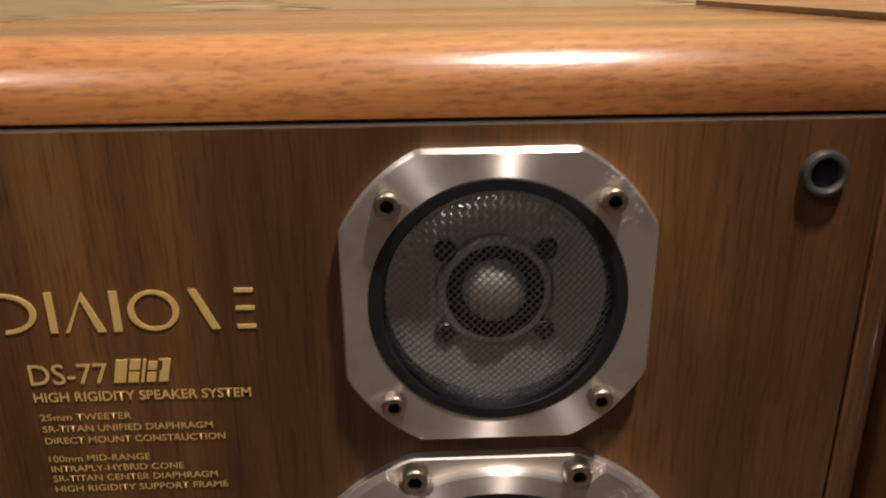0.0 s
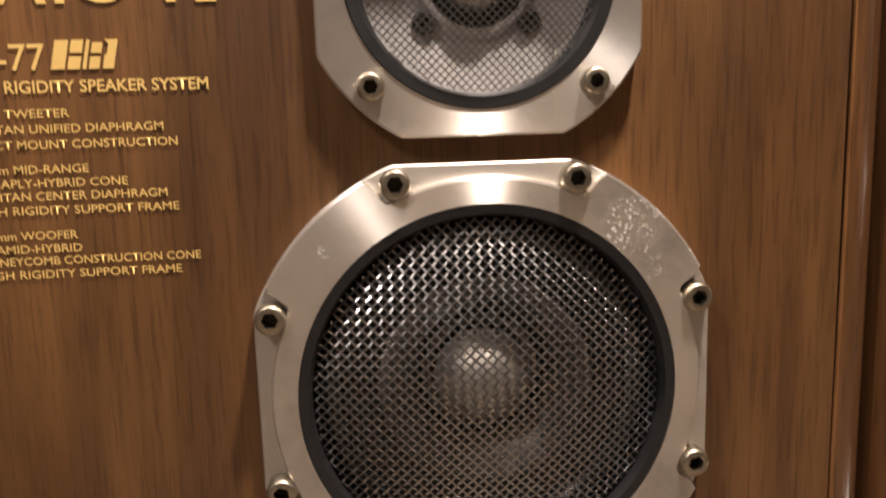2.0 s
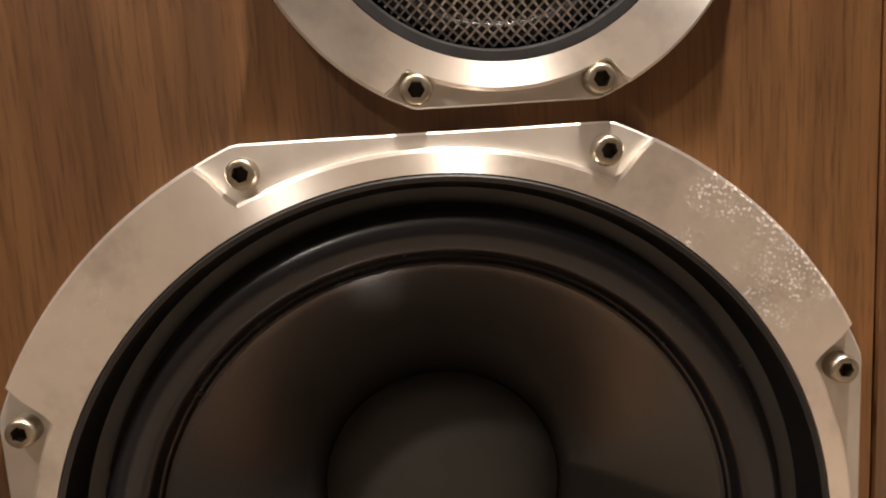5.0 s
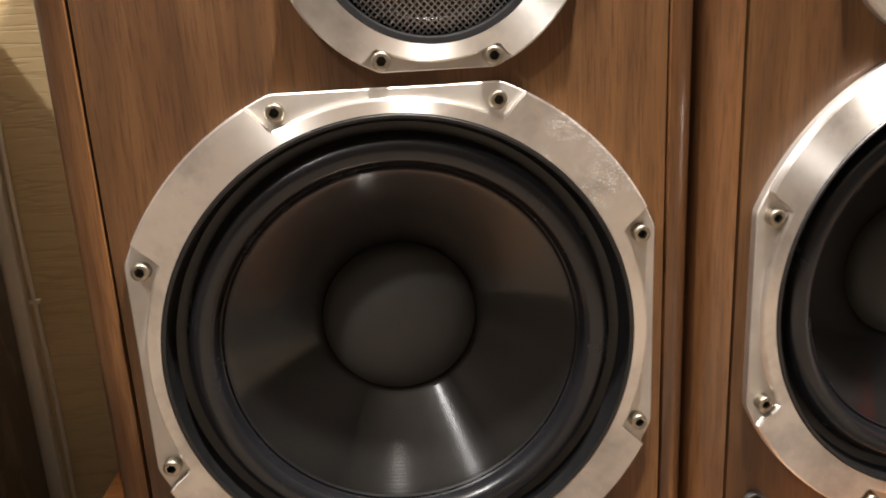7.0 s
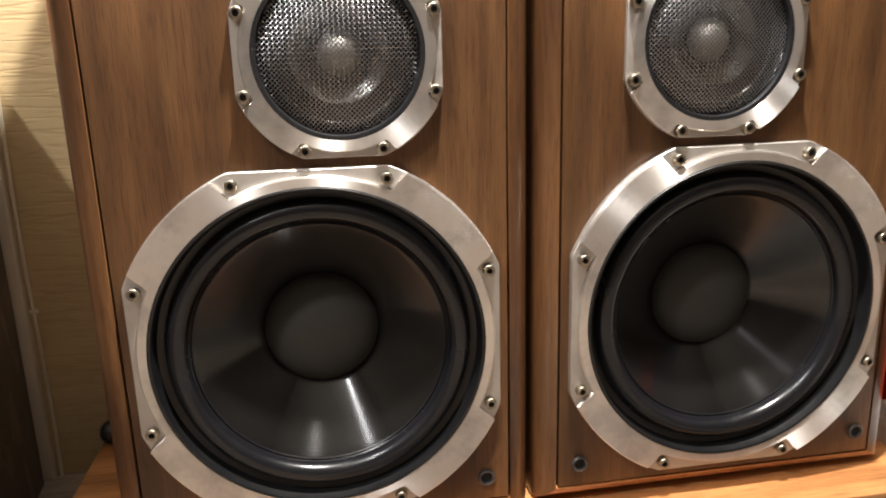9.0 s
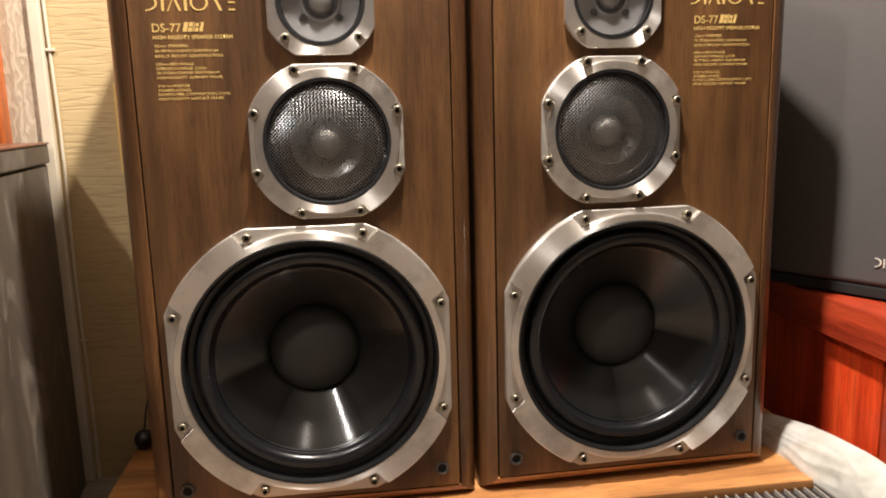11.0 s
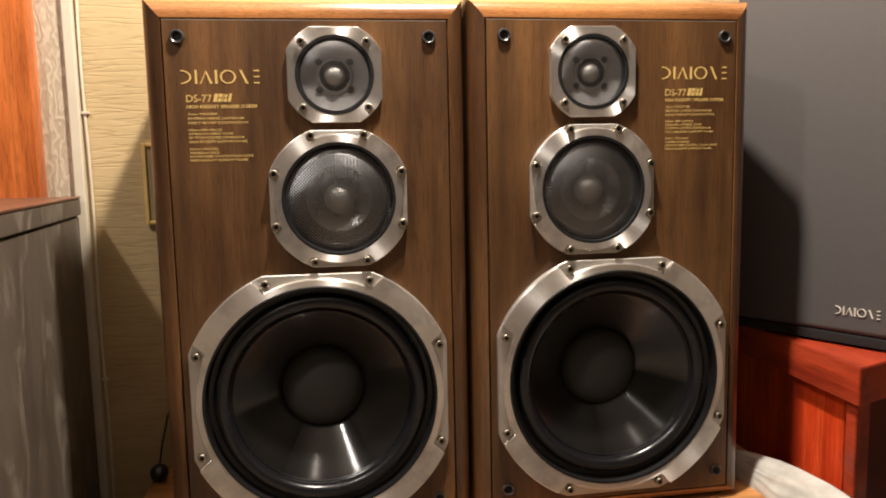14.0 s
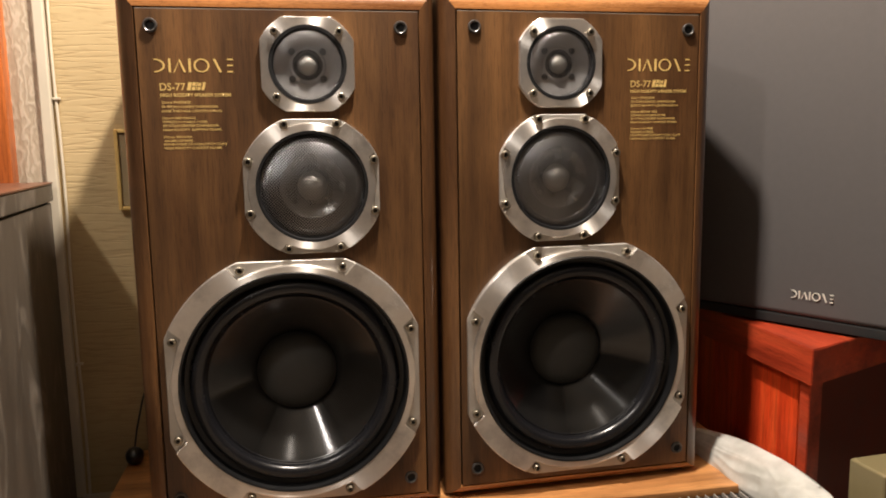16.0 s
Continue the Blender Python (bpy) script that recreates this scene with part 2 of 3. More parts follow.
def film():
    """Thin milky plastic film: part of the light passes straight through."""
    mat, tree, sh = nodes_of("milky_plastic_film")
    n = noise_of(tree, stretched(tree, (25, 25, 25)), 1.0, 3)
    crease = noise_of(tree, stretched(tree, (30, 9, 30), (0.5, 0.3, 0.2)), 1.0, 2, 0.5, 0.6)
    tree.links.new(ramp(tree, n, [(0.3, (0.66, 0.65, 0.60)), (0.7, (0.80, 0.79, 0.74))]), sh.inputs["Base Color"])
    sh.inputs["Roughness"].default_value = 0.09
    tree.links.new(ranged(tree, n, 0.55, 0.86), sh.inputs["Alpha"])
    bumped(tree, sh, crease, 0.25, 0.003)
    return mat


WALLPAPER, BROCADE, FILM = wallpaper(), brocade(), film()


# ---- mesh tools ----
def link(name, bm, material, parent=None, label="", smooth=35):
    me = bpy.data.meshes.new(name)
    bmesh.ops.recalc_face_normals(bm, faces=bm.faces)
    bm.to_mesh(me)
    bm.free()
    return place_mesh(name, me, material, parent, label, smooth)


def place_mesh(name, me, material, parent=None, label="", smooth=35):
    if material and not me.materials:
        me.materials.append(material)
    if smooth:
        me.shade_smooth()
        me.set_sharp_from_angle(angle=radians(smooth))
    ob = new(name, me)
    ob.parent = parent
    if smooth and len(me.vertices) < 260:
        ob.modifiers.new("flat_face_shading", "WEIGHTED_NORMAL").keep_sharp = True
    if label:
        ob["label"] = label
    return ob


part = link


def block(x0, x1, y0, y1, z0, z1, bevel=0.0, segments=2, bm=None):
    own = bmesh.new()
    bmesh.ops.create_cube(own, size=1.0, matrix=Matrix.LocRotScale(
        ((x0 + x1) / 2, (y0 + y1) / 2, (z0 + z1) / 2), None, (x1 - x0, y1 - y0, z1 - z0)))
    if bevel:
        bmesh.ops.bevel(own, geom=own.edges[:], offset=bevel, segments=segments, affect="EDGES", profile=0.5)
    return own


def lathe(profile, steps=72, closed=False):
    """Turn a profile of (radius, forward) about the y axis; forward is towards -y."""
    bm = bmesh.new()
    rings = []
    for r, h in profile:
        if r < 1e-6:
            rings.append([bm.verts.new((0, -h, 0))])
        else:
            rings.append([bm.verts.new((r * math.sin(2 * math.pi * k / steps), -h, r * math.cos(2 * math.pi * k / steps))) for k in range(steps)])
    pairs = list(zip(rings, rings[1:])) + ([(rings[-1], rings[0])] if closed else [])
    for a, b in pairs:
        for k in range(steps):
            j = (k + 1) % steps
            if len(a) == 1:
                bm.faces.new((a[0], b[j], b[k]))
            elif len(b) == 1:
                bm.faces.new((a[k], a[j], b[0]))
            else:
                bm.faces.new((a[k], a[j], b[j], b[k]))
    return bm


def shaped_ring(inner, outer, levels, steps=240):
    """A flat ring whose outline follows outer(angle); levels: (blend from inner to outer, inset, forward)."""
    bm = bmesh.new()
    rings = []
    for blend, inset, h in levels:
        row = []
        for k in range(steps):
            a = 2 * math.pi * k / steps
            r = inner + (outer(a) - inset - inner) * blend
            row.append(bm.verts.new((r * math.sin(a), -h, r * math.cos(a))))
        rings.append(row)
    for a, b in zip(rings, rings[1:] + rings[:1]):
        for k in range(steps):
            j = (k + 1) % steps
            bm.faces.new((a[k], a[j], b[j], b[k]))
    return bm


def clipped(radius, half):
    def outline(a):
        return min(radius, half / max(abs(math.sin(a)), abs(math.cos(a))))
    return outline


def pocketed(radius, low, centre_angle):
    """Full radius on the diagonals, drawn in to low between the screws of each side."""
    def outline(a):
        off = abs((a + math.pi / 4) % (math.pi / 2) - math.pi / 4)
        t = min(max((off - centre_angle) / radians(2.2), 0.0), 1.0)
        return low + (radius - low) * t * t * (3 - 2 * t)
    return outline


def woven_dome(radius, pitch, height, wire, lip, power):
    """Woven wire cloth pressed to a dome inside a flat lip, wires on the diagonals."""
    verts, faces = [], []

    def dome(u, v):
        q = min(math.hypot(u, v) / (radius * lip), 1.0)
        return height * (1 - q ** power)
    count = int(radius / pitch)
    for way in (0, 1):
        for i in range(-count, count + 1):
            c = i * pitch
            half = math.sqrt(max(radius ** 2 - c * c, 0))
            n = int(half / (pitch * 0.5))
            if n < 1:
                continue
            path = []
            for k in range(-n, n + 1):
                s = k * pitch * 0.5
                over = math.sin(math.pi * (s / pitch + 0.5) + math.pi * (i + way)) * wire * 0.42
                u, v = (s, c) if way == 0 else (c, s)
                x, z = (u - v) * 0.70711, (u + v) * 0.70711
                path.append(Vector((x, -(dome(u, v) + over), z)))
            start = len(verts)
            for k, p in enumerate(path):
                d = (path[min(k + 1, len(path) - 1)] - path[max(k - 1, 0)]).normalized()
                n = Vector((p.x, -0.09, p.z)) if lip < 1 else Vector((p.x, -0.16, p.z))
                side = d.cross(n).normalized()
                up = side.cross(d)
                for q in (side + up * 0.3, up * 0.3 - side, -side - up * 0.3, side - up * 0.3):
                    verts.append(p + q * wire * 0.5)
            for k in range(len(path) - 1):
                for q in range(4):
                    a, b = start + 4 * k + q, start + 4 * k + (q + 1) % 4
                    faces.append((a, b, b + 4, a + 4))
    me = bpy.data.meshes.new("wire_mesh")
    me.from_pydata(verts, [], faces)
    return me


def tube(points, radius, sides=8):
    bm = bmesh.new()
    rows = []
    pts = [Vector(p) for p in points]
    for k, p in enumerate(pts):
        d = (pts[min(k + 1, len(pts) - 1)] - pts[max(k - 1, 0)]).normalized()
        ref = Vector((0, 1, 0)) if abs(d.y) < 0.9 else Vector((1, 0, 0))
        s = d.cross(ref).normalized()
        u = s.cross(d)
        rows.append([bm.verts.new(p + (s * math.cos(2 * math.pi * q / sides) + u * math.sin(2 * math.pi * q / sides)) * radius) for q in range(sides)])
    for a, b in zip(rows, rows[1:]):
        for q in range(sides):
            j = (q + 1) % sides
            bm.faces.new((a[q], a[j], b[j], b[q]))
    bm.faces.new(rows[0])
    bm.faces.new(list(reversed(rows[-1])))
    return bm


def polygon_prism(outlines, depth):
    """Flat shapes in x and z, as thick as depth towards -y."""
    bm = bmesh.new()
    for pts in outlines:
        a = [bm.verts.new((x, 0, z)) for x, z in pts]
        b = [bm.verts.new((x, -depth, z)) for x, z in pts]
        bm.faces.new(a)
        bm.faces.new(list(reversed(b)))
        for k in range(len(a)):
            j = (k + 1) % len(a)
            bm.faces.new((a[k], a[j], b[j], b[k]))
    return bm


def lettering(words, x, z, width, height, parent, material=GOLD, bold=0.006):
    """One printed line, in the built-in font, from its lower left corner."""
    data = bpy.data.curves.new("line", "FONT")
    data.body, data.size, data.extrude, data.resolution_u = words, 1.0, 0.0, 3
    data.offset = bold
    ob = new("line", data)
    bpy.context.view_layer.update()
    me = bpy.data.meshes.new_from_object(ob.evaluated_get(bpy.context.evaluated_depsgraph_get()))
    bpy.data.objects.remove(ob)
    co = np.empty(len(me.vertices) * 3)
    me.vertices.foreach_get("co", co)
    co = co.reshape(-1, 3)
    lo, hi = co.min(0), co.max(0)
    out = np.zeros_like(co)
    out[:, 0] = x + (co[:, 0] - lo[0]) / (hi[0] - lo[0]) * width
    out[:, 2] = z + (co[:, 1]) / 0.73 * height
    out[:, 1] = -0.0004
    me.vertices.foreach_set("co", out.ravel())
    me.materials.clear()
    return place_mesh("printed_line", me, material, parent, smooth=0)


# ---- loudspeakers ----
FLOOR_Z, BOARD_Z = -0.12, -0.05
TOP_Z, BAFFLE_TOP, BAFFLE_BOTTOM, DEPTH = 0.650, 0.621, -0.034, 0.270
# half widths of baffle and cabinet, on the printed side and on the other
PRINT_W, PRINT_OUT, PLAIN_W, PLAIN_OUT = 0.171, 0.1955, 0.177, 0.199
TWEETER, MID, WOOFER = (0.034, 0.5535), (0.034, 0.3995), (0.003, 0.1405)


def edge_profile(steps=7):
    """Rounded front edge: (outward 0..1, back) from the baffle to the cabinet's side."""
    pts = [(0.0, 0.0035)]
    for k in range(steps + 1):
        a = math.pi / 2 * k / steps
        pts.append((0.06 + 0.94 * math.sin(a), 0.0 + 0.024 * (1 - math.cos(a))))
    return pts


def widths(side, sx):
    return (PRINT_W, PRINT_OUT) if sx * side < 0 else (PLAIN_W, PLAIN_OUT)


def cabinet_panel(which, side):
    """One mitred board of the cabinet: its rounded front edge, outer face, back and inner face."""
    ends = {"left": ((-1, -1), (-1, 1)), "right": ((1, 1), (1, -1)), "top": ((-1, 1), (1, 1)), "bottom": ((1, -1), (-1, -1))}[which]
    prof = edge_profile() + [(1.0, DEPTH), (0.1, DEPTH), (0.1, 0.012)]
    bm = bmesh.new()
    rows = []
    for sx, sz in ends:
        row = []
        for out, back in prof:
            inner, outer = widths(side, sx)
            x = inner + (outer - inner) * out
            z = BAFFLE_TOP + (TOP_Z - BAFFLE_TOP) * out if sz > 0 else BAFFLE_BOTTOM + (BOARD_Z - BAFFLE_BOTTOM) * out
            row.append(bm.verts.new((sx * x, back, z)))
        rows.append(row)
    n = len(prof)
    for k in range(n):
        j = (k + 1) % n
        bm.faces.new((rows[0][k], rows[0][j], rows[1][j], rows[1][k]))
    bm.faces.new(rows[0])
    bm.faces.new(list(reversed(rows[1])))
    return bm


def cap_screw_mesh(radius, height):
    """Hexagon socket cap screw with a rounded rim."""
    bm = lathe([(radius, 0), (radius, height * 0.72), (radius * 0.93, height * 0.92), (radius * 0.8, height), (radius * 0.60, height)], 24)
    bm.verts.ensure_lookup_table()
    rim = [bm.verts.new((radius * 0.55 * math.sin(math.pi / 3 * k), -height, radius * 0.55 * math.cos(math.pi / 3 * k))) for k in range(6)]
    low = [bm.verts.new((v.co.x, -height * 0.25, v.co.z)) for v in rim]
    outer = [v for v in bm.verts if abs(math.hypot(v.co.x, v.co.z) - radius * 0.60) < 1e-7]
    outer.sort(key=lambda v: math.atan2(v.co.x, v.co.z) % (2 * math.pi))
    for k in range(6):
        a, b = rim[k], rim[(k + 1) % 6]
        run = [outer[(4 * k + q) % 24] for q in range(5)]
        bm.faces.new([a, *run, b])
        bm.faces.new((a, b, low[(k + 1) % 6], low[k]))
    dark = bm.faces.new(low)
    dark.material_index = 1
    me = bpy.data.meshes.new("cap_screw")
    bm.normal_update()
    bmesh.ops.recalc_face_normals(bm, faces=bm.faces)
    bm.to_mesh(me)
    bm.free()
    me.materials.append(BRONZE)
    me.materials.append(SOCKET)
    return me


SCREW = cap_screw_mesh(0.0050, 0.0062)
BIG_SCREW = cap_screw_mesh(0.0057, 0.0070)
TWEETER_CLOTH = woven_dome(0.0432, 0.00215, 0.0070, 0.00043, 1.0, 4.5)
MID_CLOTH = woven_dome(0.0665, 0.00290, 0.0095, 0.00082, 0.95, 2.1)


def screws(frame_part, places, forward, mesh):
    for x, z in places:
        ob = place_mesh("screw", mesh, None, frame_part, smooth=40)
        ob.location = (x, -forward, z)
        ob.rotation_euler = (0, random.uniform(0, 1), 0)


def eight(a, b):
    return [(-a, b), (a, b), (b, a), (b, -a), (a, -b), (-a, -b), (-b, -a), (-b, a)]


def at(ob, spot, side, forward=0.0):
    ob.location = (spot[0] * side, -forward, spot[1])
    return ob


def tweeter(speaker, side):
    out = clipped(0.0653, 0.0583)
    plate = at(part("tweeter_frame", shaped_ring(0.0488, out, [(0, 0, 0), (1, 0, 0), (1, 0, 0.0052), (1, 0.0008, 0.006), (0, 0, 0.006)]), ALUMINIUM, speaker, "turned aluminium tweeter frame with cut corners"), TWEETER, side)
    screws(plate, [(-0.0401, 0.0402), (0.0401, 0.0402), (-0.0401, -0.0402), (0.0401, -0.0402)], 0.005, SCREW)
    at(part("tweeter_ring", lathe([(0.0487, 0.0058), (0.0484, 0.0064), (0.0446, 0.0062), (0.0436, 0.0044), (0.0425, -0.004), (0.0487, -0.004)], 72), SATIN, speaker, "black ring round the wire mesh"), TWEETER, side)
    body = at(part("tweeter_plate", lathe([(0.0425, -0.004), (0.0300, -0.0075), (0.0235, -0.0082), (0.0215, -0.0060), (0.0192, -0.0058)], 64), DIAPHRAGM, speaker, "brushed metal diaphragm plate"), TWEETER, side)
    dome = at(part("dome", lathe([(0.0128 * math.cos(a), -0.0085 + 0.0090 * math.sin(a)) for a in [math.pi / 2 * k / 8 for k in range(9)]], 48), DOME, speaker, "small metal dome"), TWEETER, side)
    at(part("dome_surround", lathe([(0.0192, -0.0058), (0.0180, -0.0090), (0.0150, -0.0100), (0.0126, -0.0090)], 48), RUBBER, speaker, "dark ring round the dome"), TWEETER, side)
    for dx, dz in ((-0.0195, 0.017), (0.0195, 0.017), (-0.0195, -0.017), (0.0195, -0.017)):
        bolt = place_mesh("bolt", SCREW, None, body, smooth=40)
        bolt.data = BOLT
        bolt.location = (dx, 0.0102, dz)
    at(place_mesh("wire_mesh", TWEETER_CLOTH, WIRE, speaker, "woven bright wire mesh", smooth=0), TWEETER, side, 0.0036)


def midrange(speaker, side):
    base = at(part("midrange_frame", shaped_ring(0.0715, clipped(0.0926, 0.0862), [(0, 0, 0), (1, 0, 0), (1, 0, 0.0042), (1, 0.0006, 0.0048), (0, 0, 0.0048)]), POCKET, speaker, "cast aluminium midrange frame with screw pockets"), MID, side)
    low, full = pocketed(0.0926, 0.0815, radians(26.5)), clipped(0.0926, 0.0860)
    top = part("faced_ring", shaped_ring(0.0715, lambda a: min(low(a), full(a)), [(0, 0, 0.0046), (1, 0.0, 0.0046), (1, 0.0002, 0.0082), (1, 0.0012, 0.0090), (0, 0, 0.0090)], 360), ALUMINIUM, base, "turned face with pitted oxide")
    screws(base, eight(0.033, 0.0795), 0.0046, BIG_SCREW)
    at(part("midrange_ring", lathe([(0.0714, 0.0084), (0.0711, 0.0089), (0.0678, 0.0086), (0.0666, 0.0060), (0.0660, -0.012), (0.0714, -0.012)], 96), SATIN, speaker, "black ring round the wire mesh"), MID, side)
    prof = [(0.0660, -0.005)]
    for k in range(7):
        a = math.pi * k / 6
        prof.append((0.0605 + 0.0055 * math.cos(a), -0.005 + 0.0055 * math.sin(a)))
    at(part("surround", lathe(prof, 96), ROLL, speaker, "black rolled surround"), MID, side)
    at(part("cone", lathe([(0.0550, -0.005), (0.0480, -0.0046), (0.0420, -0.0043)], 96), MID_CONE, speaker, "dark fibre cone"), MID, side)
    skirt = [(0.0420, -0.0042), (0.0405, -0.0049), (0.0385, -0.0062), (0.0350, -0.0086), (0.0315, -0.0112), (0.0285, -0.0138), (0.0258, -0.0164), (0.0238, -0.0188), (0.0190, -0.0195)]
    at(part("centre_diaphragm", lathe(skirt, 96), INNER, speaker, "grey metal centre diaphragm"), MID, side)
    at(part("dome", lathe([(0.0192 * math.cos(a), -0.016 + 0.0185 * math.sin(a)) for a in [math.pi / 2 * k / 10 for k in range(11)]], 48), DOME, speaker, "metal centre dome"), MID, side)
    at(place_mesh("wire_mesh", MID_CLOTH, WIRE, speaker, "woven bright wire mesh", smooth=0), MID, side, 0.0045)


def woofer(speaker, side):
    base = at(part("woofer_frame", shaped_ring(0.1500, clipped(0.1782, 0.1645), [(0, 0, 0), (1, 0, 0), (1, 0, 0.0060), (1, 0.0008, 0.0068), (0, 0, 0.0068)], 360), POCKET, speaker, "cast aluminium woofer frame with screw pockets"), WOOFER, side)
    low, full = pocketed(0.1782, 0.1590, radians(25.6)), clipped(0.1782, 0.1643)
    part("faced_ring", shaped_ring(0.1500, lambda a: min(low(a), full(a)), [(0, 0, 0.0066), (1, 0.0, 0.0066), (1, 0.0003, 0.0110), (1, 0.0016, 0.0120), (0, 0, 0.0120)], 480), ALUMINIUM, base, "turned face with pitted oxide")
    screws(base, eight(0.0655, 0.1540), 0.0066, BIG_SCREW)
    at(part("gasket", lathe([(0.1499, 0.0112), (0.1488, 0.0128), (0.1470, 0.0122), (0.1462, 0.0020), (0.1440, -0.003), (0.1375, -0.005), (0.1375, -0.012), (0.1499, -0.012)], 128), RUBBER, speaker, "black rubber gasket ring"), WOOFER, side)
    prof = [(0.1385, -0.0052)]
    for k in range(11):
        a = math.pi * k / 10
        prof.append((0.1275 + 0.0100 * math.cos(a), -0.0045 + 0.0110 * math.sin(a)))
    prof += [(0.1165, -0.0055), (0.1150, -0.0048), (0.1135, -0.0062)]
    at(part("surround", lathe(prof, 144), ROLL, speaker, "glossy black rolled rubber surround"), WOOFER, side)
    at(part("cone", lathe([(0.1137, -0.0060), (0.1118, -0.0075), (0.1090, -0.0100), (0.0960, -0.0211), (0.0750, -0.0388), (0.0535, -0.0566)], 144), CONE, speaker, "dark woven fibre cone with a satin sheen"), WOOFER, side)
    at(part("dust_cap", lathe([(0.0548, -0.0562), (0.0540, -0.0530), (0.0475, -0.0465), (0.0370, -0.0412), (0.0220, -0.0370), (0.0, -0.0355)], 96), CAP_BLACK, speaker, "matt black dust cap"), WOOFER, side)


BOLT = lathe([(0.0044, 0), (0.0044, 0.0036), (0.0036, 0.0046), (0.0020, 0.0046), (0.0018, 0.0030), (0.0, 0.0030)], 20)
_me = bpy.data.meshes.new("bolt")
BOLT.to_mesh(_me)
BOLT.free()
BOLT = _me
BOLT.materials.append(BLACK_PLASTIC)


def grille_socket(speaker, x, z):
    ring = part("grille_socket", lathe([(0.0088, 0), (0.0087, 0.0022), (0.0080, 0.0034), (0.0068, 0.0036), (0.0058, 0.0028), (0.0054, 0.0004)], 40), SOCKET_RING, speaker, "dark grille peg socket with a worn rim")
    ring.location = (x, 0, z)
    # flat black disc over the uncut baffle paints the dark of the hole
    part("hole_shade", lathe([(0.0055, 0.0008), (0.0, 0.0007)], 24), HOLE, ring)


def arc(cx, cz, rx, rz, t0, t1, width, steps=14):
    """A curved stroke as one outline."""
    outer, inner = [], []
    for k in range(steps + 1):
        a = t0 + (t1 - t0) * k / steps
        outer.append((cx + rx * math.cos(a), cz + rz * math.sin(a)))
        inner.append((cx + (rx - width) * math.cos(a), cz + (rz - width * 0.6) * math.sin(a)))
    return outer + inner[::-1]


def maker_mark(owner, x, z, width, height, name="maker_mark", material=GOLD, depth=0.0004, forward=0.0):
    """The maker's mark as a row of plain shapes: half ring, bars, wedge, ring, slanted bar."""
    w = width / 9.4
    s = w * 0.24

    def bar(x0, x1, lean=0.0):
        return [(x + w * x0, z), (x + w * x1, z), (x + w * (x1 + lean), z + height), (x + w * (x0 + lean), z + height)]
    ox = x + w * 5.65
    pieces = [[arc(x + w * 0.1, z + height / 2, w * 1.25, height / 2, -math.pi / 2, math.pi / 2, s)],
              [bar(1.75, 2.02)],
              [[(x + w * 2.3, z), (x + w * 2.45, z), (x + w * 3.02, z + height * 0.8), (x + w * 3.5, z), (x + w * 3.8, z), (x + w * 3.1, z + height)]],
              [bar(4.1, 4.4)],
              [arc(ox, z + height / 2, w * 0.95, height / 2, 0, math.pi, s), arc(ox, z + height / 2, w * 0.95, height / 2, math.pi, 2 * math.pi, s)],
              [bar(7.75, 8.05, -0.75)],
              *[[[(x + w * 8.7, z + height * v), (x + w * 9.4, z + height * v), (x + w * 9.4, z + height * (v + 0.1)), (x + w * 8.7, z + height * (v + 0.1))]] for v in (0.0, 0.46, 0.9)]]
    mark = None
    for shapes in pieces:
        ob = part(name if mark is None else "mark_shape", polygon_prism(shapes, depth), material, mark or owner, smooth=0)
        if mark is None:
            mark = ob
            ob.location = (0, -forward, 0)
    return mark


LINES = (("25mm TWEETER", 0.5062, 0.0335), ("SR-TITAN UNIFIED DIAPHRAGM", 0.5007, 0.0630), ("DIRECT MOUNT CONSTRUCTION", 0.4951, 0.0672),
         ("100mm MID-RANGE", 0.4862, 0.0378), ("INTRAPLY-HYBRID CONE", 0.4812, 0.0500), ("SR-TITAN CENTER DIAPHRAGM", 0.4764, 0.0625), ("HIGH RIGIDITY SUPPORT FRAME", 0.4712, 0.0660),
         ("310mm WOOFER", 0.4620, 0.0322), ("ARAMID-HYBRID", 0.4571, 0.0332), ("HONEYCOMB CONSTRUCTION CONE", 0.4525, 0.0718), ("HIGH RIGIDITY SUPPORT FRAME", 0.4475, 0.0652))


